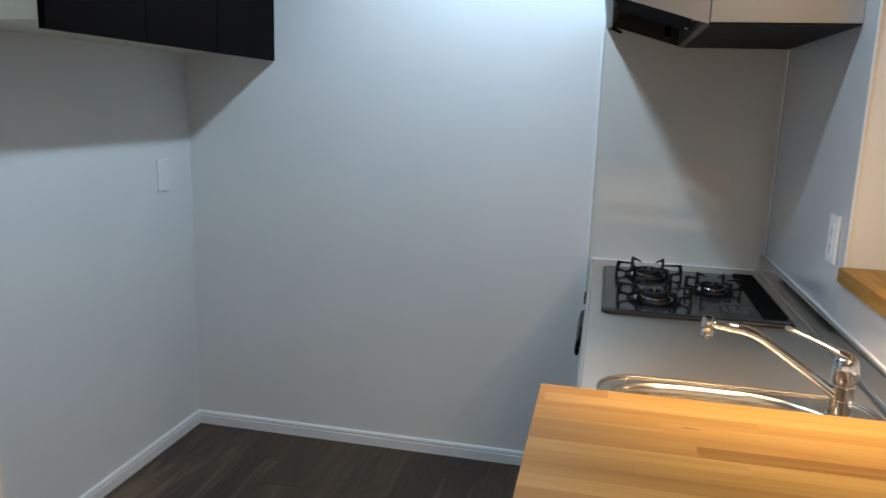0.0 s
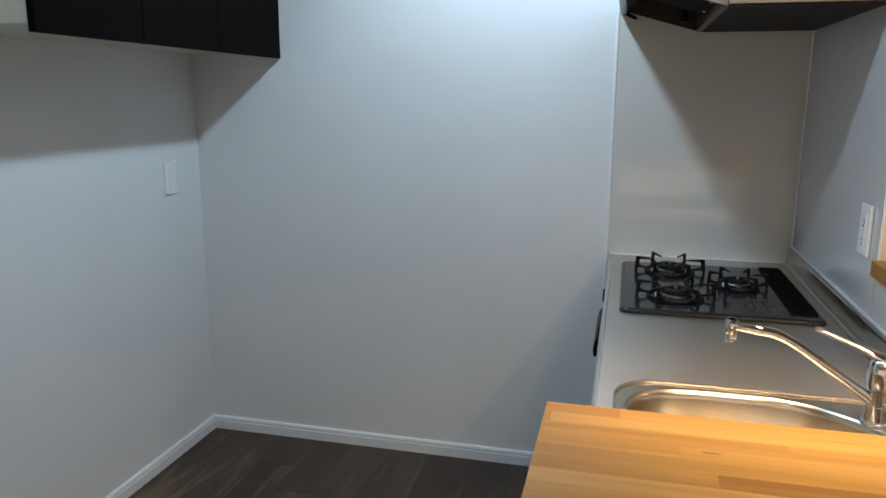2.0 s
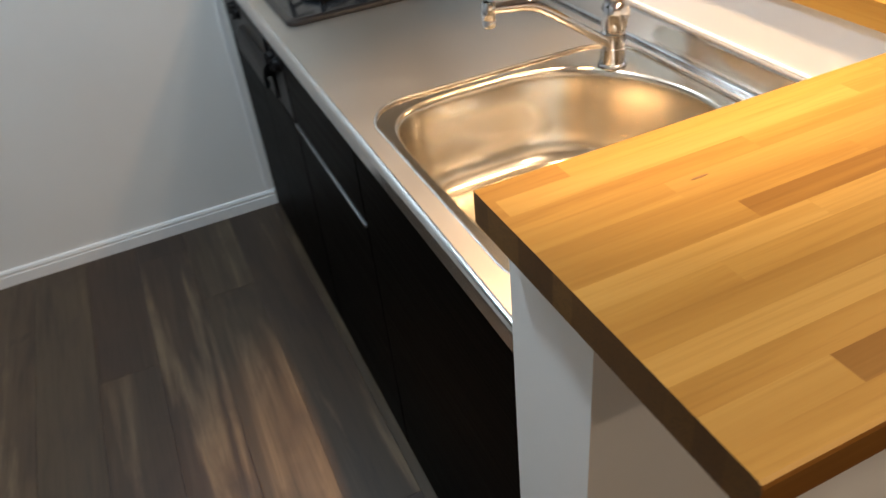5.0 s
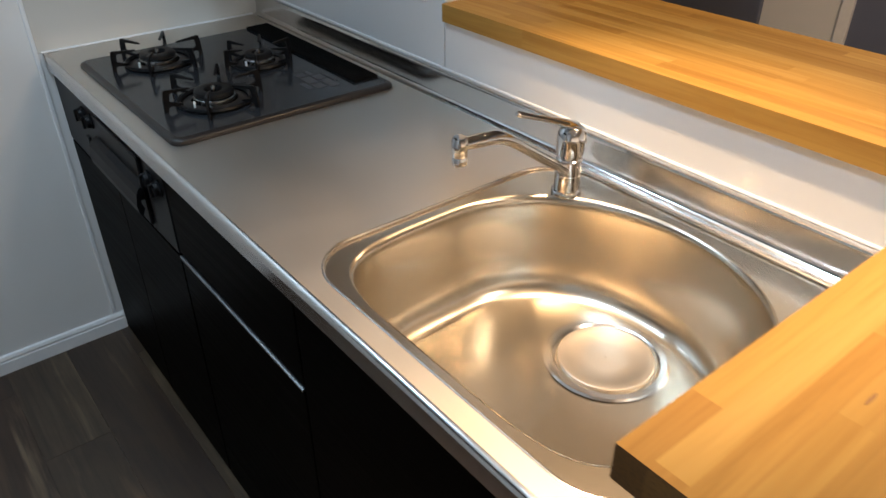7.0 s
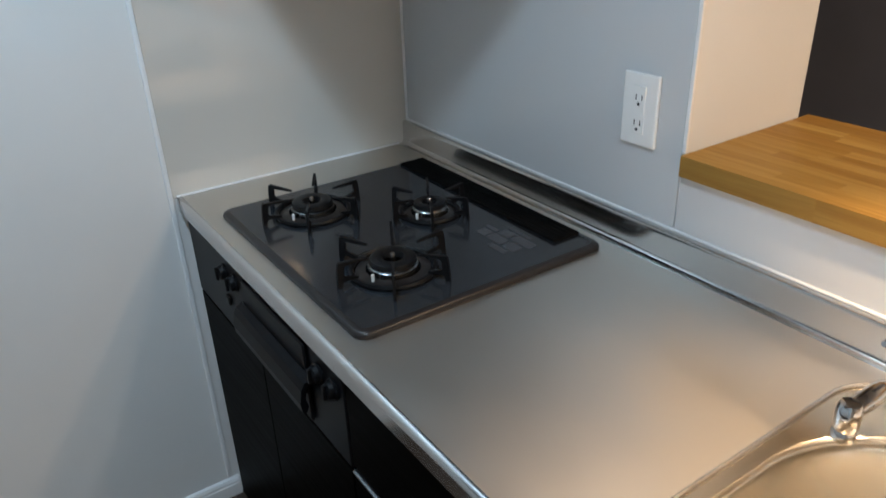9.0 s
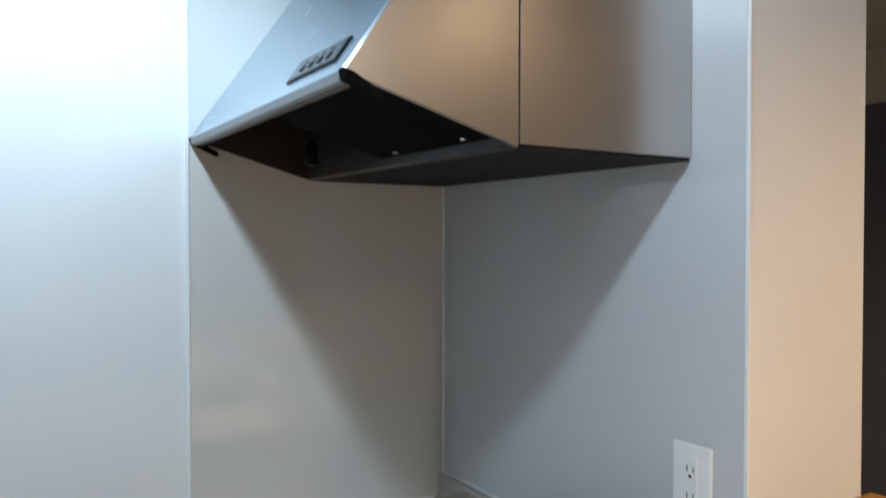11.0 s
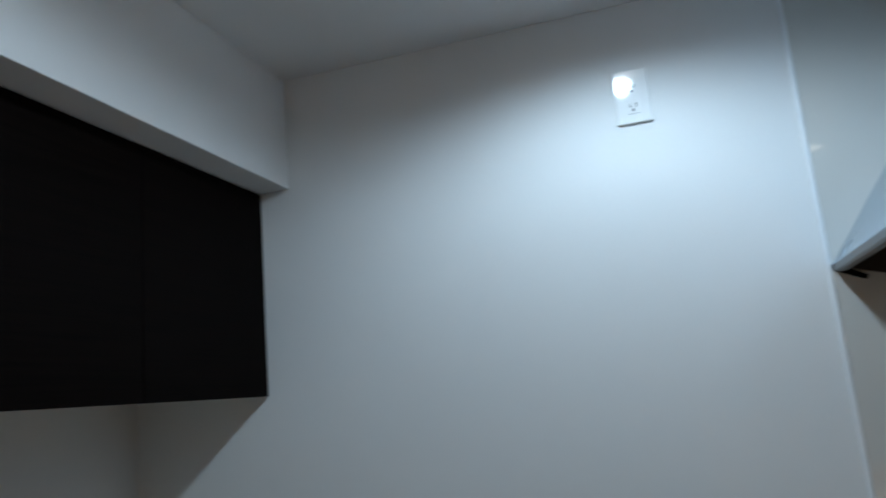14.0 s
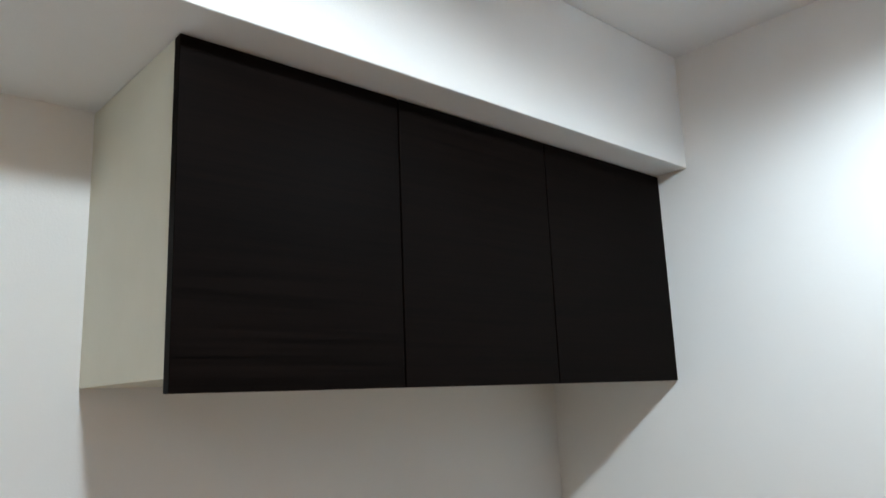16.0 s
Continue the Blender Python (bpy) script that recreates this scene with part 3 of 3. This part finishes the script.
def faucet():
    cx, cy = -0.110, -1.277
    t = thing("faucet", cx, cy, TOP, "chrome single-lever kitchen faucet on the sink deck", "faucet")
    z = TOP - 0.004
    bm = bmesh.new()
    lathe(bm, [(0.0245, z), (0.0245, z + 0.004), (0.0230, z + 0.0065), (0.0208, z + 0.0075), (0.0208, z + 0.034), (0.0202, z + 0.0345), (0.0202, z + 0.0360), (0.0208, z + 0.0365),
               (0.0208, z + 0.060), (0.0192, z + 0.062), (0.0192, z + 0.066)], cx, cy, 32)
    part("body", bm, M_CHROME, t, smooth=True)
    bm = bmesh.new()
    lathe(bm, [(0.0190, z + 0.066), (0.0212, z + 0.068), (0.0220, z + 0.076), (0.0222, z + 0.092), (0.0214, z + 0.101), (0.0185, z + 0.110), (0.0110, z + 0.1160), (0.0010, z + 0.1175)], cx, cy, 32)
    head = part("lever_head", bm, M_CHROME, t, "domed chrome lever head", True)
    bm = bmesh.new()
    spout = [((-0.118, 0.885), 0.0100), ((-0.132, 0.896), 0.0092), ((-0.160, 0.916), 0.0082), ((-0.200, 0.944), 0.0080), ((-0.240, 0.972), 0.0080), ((-0.262, 0.986), 0.0084),
             ((-0.276, 0.993), 0.0092), ((-0.292, 0.9985), 0.0098), ((-0.320, 1.003), 0.0098), ((-0.340, 1.006), 0.0090), ((-0.352, 1.007), 0.0080)]
    tube(bm, [(x, cy - 0.004 - (cx - x) * 0.085, h) for (x, h), r in spout], [r for p, r in spout], 16)
    part("spout", bm, M_CHROME, t, smooth=True)
    tx, ty = -0.356, cy - 0.004 - 0.246 * 0.085
    bm = bmesh.new()
    lathe(bm, [(0.0070, 0.9805), (0.0100, 0.9805), (0.0106, 0.983), (0.0106, 0.9905), (0.0101, 0.9915), (0.0101, 0.9925), (0.0108, 0.9935), (0.0112, 1.010), (0.0108, 1.015), (0.0085, 1.0195), (0.001, 1.0210)], tx, ty, 24)
    nozzle = part("nozzle", bm, M_CHROME, t, smooth=True)
    bm = bmesh.new()
    lathe(bm, [(0.0068, 0.9812), (0.0010, 0.9814)], tx, ty, 20, False)
    part("aerator", bm, M_SLOT, nozzle, "dark aerator mesh")
    bm = bmesh.new()
    arm = [(0.021, 0.930, 0.0120, 0.004), (0.016, 0.950, 0.0155, 0.007), (0.004, 0.9605, 0.0160, 0.0075), (-0.018, 0.9690, 0.0130, 0.0062), (-0.042, 0.9790, 0.0090, 0.0046),
           (-0.070, 0.9890, 0.0074, 0.0040), (-0.092, 0.9970, 0.0070, 0.0046), (-0.102, 1.0005, 0.0060, 0.0048), (-0.1065, 1.0020, 0.0034, 0.0030)]
    loft(bm, [((cx + dx, cy - dx * 0.14, h), w, k) for dx, h, w, k in arm])
    part("lever", bm, M_CHROME, head, "slim chrome lever", True)


worktop()
sink()
faucet()


# ---- gas hob ----
def hob():
    t = thing("gas_hob", -0.3, -0.44, TOP, "dark glass three-burner gas hob with black iron grates", "hob")
    x0, x1, y0, y1 = -0.543, -0.055, -0.730, -0.154
    bm = bmesh.new()
    loops = []
    for inset, zz in ((0.0, 0.0005), (0.0, 0.006), (0.002, 0.0095), (0.006, 0.0118), (0.012, 0.0125)):
        loops.append([bm.verts.new((x, y, TOP + zz)) for x, y in rounded(x0 + inset, x1 - inset, y0 + inset, y1 - inset, 0.022 - inset * 0.5, 5)])
    for a, b in zip(loops, loops[1:]):
        for k in range(len(a)):
            bm.faces.new((a[k], a[(k + 1) % len(a)], b[(k + 1) % len(a)], b[k]))
    part("rim", bm, M_HOBRIM, t, "dark rounded rim", True)
    part("glass_top", prism(rounded(x0 + 0.012, x1 - 0.012, y0 + 0.012, y1 - 0.012, 0.016, 5), "z", TOP + 0.009, TOP + 0.0125), M_HOB, t, "glossy dark grey glass top")
    z = TOP + 0.0125
    vent = part("vent", boxed(-0.128, -0.066, -0.680, -0.168, z, z + 0.006, 0.003), M_FILTER, t, "black exhaust grille")
    for i in range(5):
        x = -0.1215 + i * 0.0105
        part("slat", boxed(x, x + 0.0062, -0.672, -0.176, z + 0.0055, z + 0.0075, 0.001, 1), M_FILTER, vent)
    for cx, cy, r in ((-0.400, -0.285, 0.104), (-0.224, -0.434, 0.082), (-0.400, -0.588, 0.104)):
        k = r / 0.104
        bm = bmesh.new()
        lathe(bm, [(0.064 * k, z), (0.064 * k, z + 0.002), (0.058 * k, z + 0.004), (0.046 * k, z + 0.006)], cx, cy, 40, False)
        seat = part("burner_seat", bm, M_HOBRIM, t, "dark glossy drip ring", True)
        bm = bmesh.new()
        lathe(bm, [(0.044 * k, z), (0.042 * k, z + 0.013), (0.038 * k, z + 0.016)], cx, cy, 40)
        part("burner_body", bm, M_BURNER, seat, "steel burner body", True)
        bm = bmesh.new()
        lathe(bm, [(0.037 * k, z + 0.015), (0.040 * k, z + 0.018), (0.038 * k, z + 0.025), (0.032 * k, z + 0.0275), (0.019 * k, z + 0.026), (0.016 * k, z + 0.016), (0.001, z + 0.016)], cx, cy, 40, False)
        part("burner_cap", bm, M_IRON, seat, "black ring burner cap", True)
        bm = bmesh.new()
        lathe(bm, [(0.0048, z + 0.014), (0.0048, z + 0.030), (0.003, z + 0.0325), (0.0005, z + 0.0325)], cx, cy, 12, False)
        part("sensor", bm, M_BURNER, seat, "small steel heat sensor", True)
        bm = bmesh.new()
        tube(bm, [(cx - 0.050 * k, cy - 0.02 * k, z), (cx - 0.050 * k, cy - 0.02 * k, z + 0.016)], 0.0028, 8)
        part("igniter", bm, M_PLATE, seat, "white ceramic igniter")
        bm = bmesh.new()
        tube(bm, [(cx + 0.070 * k * math.cos(a), cy + 0.070 * k * math.sin(a), z + 0.005) for a in [2 * math.pi * i / 32 for i in range(32)]], 0.005, 6, True)
        grate = part("grate", bm, M_IRON, t, "black iron grate", True)
        blade = [(r, z), (r * 0.985, z + 0.030), (r * 0.965, z + 0.043), (r * 0.930, z + 0.0445), (r * 0.46, z + 0.0395), (r * 0.45, z + 0.0365), (r * 0.84, z + 0.0365),
                 (r * 0.865, z + 0.034), (r * 0.875, z + 0.021), (r * 0.84, z + 0.018), (0.066 * k, z + 0.012), (0.066 * k, z + 0.006), (r * 0.86, z + 0.0105), (r * 0.91, z + 0.008), (r * 0.925, z)]
        for a in (0, 60, 120, 180, 240, 300):
            bm = prism(blade, "y", -0.0024, 0.0024)
            bmesh.ops.transform(bm, matrix=Matrix.Translation((cx, cy, 0)) @ Matrix.Rotation(radians(a), 4, "Z"), verts=bm.verts)
            part("finger", bm, M_IRON, grate)
    # printed control marks beside the vent, drawn as plain bars
    marks = [(-0.222, -0.655, 0.012, 0.044), (-0.204, -0.660, 0.022, 0.030), (-0.204, -0.624, 0.022, 0.040), (-0.204, -0.578, 0.022, 0.024), (-0.176, -0.668, 0.020, 0.050),
             (-0.176, -0.612, 0.020, 0.028), (-0.176, -0.578, 0.008, 0.030), (-0.150, -0.640, 0.006, 0.060)]
    for xx, yy, wx, wy in marks:
        part("printed_mark", boxed(xx, xx + wx, yy, yy + wy, z, z + 0.0006), M_PRINT, t, "faint grey printed mark")



hob()


# ---- grill front under the hob ----
def grill_front():
    t = thing("grill_front", -0.57, -0.375, 0.635, "black built-in gas grill front with knobs below the hob", "grill")
    part("panel", boxed(-0.577, -0.05, -0.730, -0.022, 0.636, 0.812, 0.003), M_BLACK, t, "black glossy fascia")
    part("grill_door", boxed(-0.584, -0.5775, -0.610, -0.345, 0.650, 0.800, 0.003), M_BLACK, t, "black glossy grill door")
    handle = part("handle", prism([(-0.585, 0.752), (-0.598, 0.746), (-0.604, 0.734), (-0.608, 0.710), (-0.606, 0.694), (-0.599, 0.690), (-0.594, 0.702), (-0.598, 0.716), (-0.595, 0.734), (-0.585, 0.742)], "y", -0.632, -0.340), M_BLACK, t, "broad black grill handle")
    for y in (-0.612, -0.365):
        part("bracket", boxed(-0.599, -0.583, y, y + 0.012, 0.710, 0.740, 0.002), M_BLACK, handle)
    for y, z in ((-0.235, 0.768), (-0.290, 0.768), (-0.648, 0.768), (-0.698, 0.768)):
        bm = bmesh.new()
        lathe(bm, [(0.018, 0), (0.018, 0.003), (0.0155, 0.005), (0.014, 0.012), (0.011, 0.014), (0.001, 0.0145)], 0, 0, 20)
        bmesh.ops.transform(bm, matrix=Matrix.Translation((-0.577, y, z)) @ Matrix.Rotation(radians(-90), 4, "Y"), verts=bm.verts)
        knob = part("knob", bm, M_BLACK, t, "round black control knob", True)
        part("grip", boxed(-0.5965, -0.588, y - 0.003, y + 0.003, z - 0.014, z + 0.014, 0.002), M_IRON, knob)
    for y in (-0.235, -0.292):
        part("button", boxed(-0.583, -0.5765, y - 0.011, y + 0.011, 0.696, 0.714, 0.003), M_IRON, t)
    for y0, y1 in ((-0.34, -0.20), (-0.72, -0.625)):
        part("print_bar", boxed(-0.5776, -0.5768, y0, y1, 0.800, 0.804), M_GREY, t, "faint grey printed line")


grill_front()


# ---- base cabinets ----
def base_cabinet(y0, y1, doors, rails, label):
    t = thing("base_cabinet", -0.3, (y0 + y1) / 2, FLOOR, label, "cabinet", "base cabinets under the worktop")
    top = 0.630 if y1 > -0.1 else 0.812
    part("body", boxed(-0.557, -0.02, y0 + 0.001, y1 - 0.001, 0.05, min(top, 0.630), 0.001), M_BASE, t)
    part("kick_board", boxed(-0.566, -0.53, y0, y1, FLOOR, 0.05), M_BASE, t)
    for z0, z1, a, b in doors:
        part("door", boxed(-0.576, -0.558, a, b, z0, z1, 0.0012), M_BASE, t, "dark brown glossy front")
    for z, a, b in rails:
        part("handle_rail", prism([(-0.5765, z + 0.0010), (-0.5795, z + 0.0020), (-0.5795, z + 0.0055), (-0.5765, z + 0.0066), (-0.560, z + 0.0066), (-0.560, z + 0.0010)], "y", a, b), M_LIP, t, "slim silver handle rail")
    return t


base_cabinet(-0.733, -0.012, [(0.024, 0.630, -0.728, -0.374), (0.024, 0.630, -0.371, -0.022)], [], "dark base cabinet with two closed doors below the grill")
base_cabinet(-1.209, -0.733, [(0.024, 0.627, -1.207, -0.735), (0.645, 0.806, -1.207, -0.735)], [(0.632, -1.207, -0.737)], "dark base cabinet with drawer and silver handle rail")
base_cabinet(-1.783, -1.209, [(0.024, 0.806, -1.781, -1.211)], [(0.8095, -1.781, -1.240)], "dark base cabinet below the sink with silver rail")


# ---- sockets and switches ----
def socket(x, y, z, rz, label, pairs=2):
    """A wall plate in local x across, z up, facing -y, turned by rz."""
    t = thing("wall_socket", x, y, z, label, "socket", "wall sockets")
    m = pose(x, y, z, 0, 0, rz)
    def add(name, bm, mat, parent, lab="", smooth=False):
        bmesh.ops.transform(bm, matrix=m, verts=bm.verts)
        return part(name, bm, mat, parent, lab, smooth)
    plate = add("plate", boxed(-0.0365, 0.0365, -0.008, 0.0, -0.060, 0.060, 0.003), M_PLATE, t, "white plastic cover plate")
    insert = add("insert", boxed(-0.0125, 0.0125, -0.0098, -0.006, -0.040, 0.040, 0.001), M_PLATE, plate)
    for i in range(pairs):
        zc = 0.021 - i * 0.042
        for dx in (-0.006, 0.006):
            add("slot", boxed(dx - 0.001, dx + 0.001, -0.0102, -0.009, zc - 0.0045, zc + 0.0045), M_SLOT, plate, "dark socket slot")
        bm = bmesh.new()
        lathe(bm, [(0.0028, 0), (0.0028, 0.001)], 0, 0, 10)
        bmesh.ops.transform(bm, matrix=Matrix.Translation((0, -0.0100, zc - 0.011)) @ Matrix.Rotation(radians(90), 4, "X"), verts=bm.verts)
        add("earth_hole", bm, M_SLOT, plate, "round dark earth hole")
    return t


socket(0.0, -0.739, 1.092, 90 + 180, "white double socket on the glossy panel")
socket(LX, -0.198, 1.086, 90, "plain white blank cover plate on the side wall", 0)
socket(-0.910, 0.0, 2.075, 0, "white double socket high on the wall")


# ---- wooden counter of glued staves ----
def stave(x0, x1, y0, y1, mat, parent):
    ob = part("stave", boxed(x0, x1, y0, y1, 1.006, WOOD), mat, parent)
    if abs(x0 + 0.620) < 1e-4:
        end_grain(ob)
    return ob


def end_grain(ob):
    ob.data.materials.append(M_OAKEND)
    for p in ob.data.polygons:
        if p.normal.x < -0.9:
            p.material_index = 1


def dark_front(ob):
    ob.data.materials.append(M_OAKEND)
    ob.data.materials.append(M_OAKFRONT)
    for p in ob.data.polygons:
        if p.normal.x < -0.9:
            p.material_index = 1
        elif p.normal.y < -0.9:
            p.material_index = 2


# staves along x from the free edge inwards: (end of the stave, tone) in turn
STAVES_X = [
    [(-0.36, 3), (0.02, 2), (0.335, 3)],
    [(-0.517, 4), (-0.05, -1), (0.335, 3)],
    [(-0.43, 2), (-0.02, 1), (0.335, 2)],
    [(-0.28, 4), (0.12, 3), (0.335, 2)],
    [(-0.33, 2), (0.03, 1), (0.335, 3)],
    [(-0.510, 3), (-0.12, 3), (0.335, 1)],
    [(-0.40, 4), (0.05, 4), (0.335, 2)],
    [(-0.446, 2), (-0.10, 0), (0.335, 3)],
    [(-0.30, 2), (0.10, 3), (0.335, 4)],
    [(-0.478, 3), (-0.08, 4), (0.335, 2)],
    [(-0.37, 2), (0.0, 2), (0.335, 3)],
    [(-0.612, 1), (-0.22, 4), (0.335, 3)],
    [(-0.537, 1), (-0.16, 3), (0.335, 2)],
]


def wooden_counter():
    t = thing("wooden_counter", -0.15, -1.95, 1.006, "honey oak butcher-block counter on the low wall", "counter")
    rng = random.Random(11)
    y0, y1, xa, xb = -2.122, -1.780, -0.620, 0.335
    rows = len(STAVES_X)
    wid = (y1 - y0) / rows
    for i, row in enumerate(STAVES_X):
        a = xa
        for b, tone in row:
            mat = M_OAKX[tone] if tone >= 0 else M_OAKDARK
            if i == 0:
                e = [(y0 + wid, 1.006), (y0 + wid, WOOD), (y0 + 0.004, WOOD), (y0 + 0.0012, WOOD - 0.0012), (y0, WOOD - 0.004), (y0, 1.009), (y0 + 0.003, 1.006)]
                dark_front(part("stave", prism(e, "x", a, b), mat, t))
            else:
                stave(a, b, y0 + i * wid, y0 + (i + 1) * wid, mat, t)
            a = b
    known = {5: [(-0.967, 3), (-1.50, 4)], 6: [(-0.985, 3), (-1.155, 1), (-1.46, 3)], 10: [(-0.94, 4), (-1.30, 2)], 9: [(-0.944, 2), (-1.27, 4)]}
    wid = (0.335 + 0.012) / rows
    for i in range(rows):
        cuts = list(known.get(i, []))
        c = cuts[-1][0] if cuts else -0.834
        first = not cuts
        while c > -1.68:
            c -= rng.uniform(0.08, 0.4) if first else rng.uniform(0.25, 0.45)
            first = False
            cuts.append((max(c, -1.780), rng.choice((1, 2, 2, 3, 3, 4))))
        cuts[-1] = (-1.780, cuts[-1][1])
        b = -0.834
        for a, tone in cuts:
            stave(-0.012 + i * wid, -0.012 + (i + 1) * wid, a, b, M_OAKY[tone], t)
            b = a
    bm = bmesh.new()
    lathe(bm, [(0.0095, WOOD), (0.0092, WOOD + 0.0003), (0.0005, WOOD + 0.0003)], 0, 0, 20, False)
    bmesh.ops.transform(bm, matrix=Matrix.Translation((-0.447, -1.867, 0)) @ Matrix.Diagonal((1, 0.14, 1, 1)), verts=bm.verts)
    part("knot", bm, M_KNOT, t, "dark narrow knot")


wooden_counter()


# ---- floor of planks ----
def floor():
    f = setting("floor", boxed(LX - T, E_X + T, S_Y - T, N_Y + T, -0.05, FLOOR - 0.004), M_SUB, "dark brown wood plank floor", "floor")
    rng = random.Random(5)
    wide, gap = 0.1575, 0.0003
    rest = bmesh.new()
    for i in range(20, -11, -1):
        xa, xb = -0.755 + i * wide, -0.755 + (i + 1) * wide
        if xb < LX or xa > E_X:
            continue
        near = xa < -0.5
        start = {-1: -0.41, -5: -1.205, -4: -1.205, 0: -1.33, -2: -1.93, -3: -0.62, -6: -0.40}.get(i, rng.uniform(-1.8, 0.0))
        cuts = sorted({round(start + k * 1.818, 3) for k in range(-3, 3)})
        cuts = [S_Y] + [c for c in cuts if S_Y + 0.1 < c < (-0.05 if near else N_Y - 0.1)] + [0.0 if near else N_Y]
        for a, b in zip(cuts, cuts[1:]):
            x0, x1 = max(xa, LX) + gap, min(xb, E_X) - gap
            if near and b > -3.2:
                bm = bmesh.new()
                box(bm, x0, x1, a + gap, b - gap, FLOOR - 0.004, FLOOR, 0.0004, 1)
                part("plank", bm, M_PLANK, f)
            else:
                box(rest, x0, x1, a + gap, b - gap, FLOOR - 0.004, FLOOR)
    far = part("far_planks", rest, M_PLANK, f)
    tagged(far, kind="stuff")


floor()
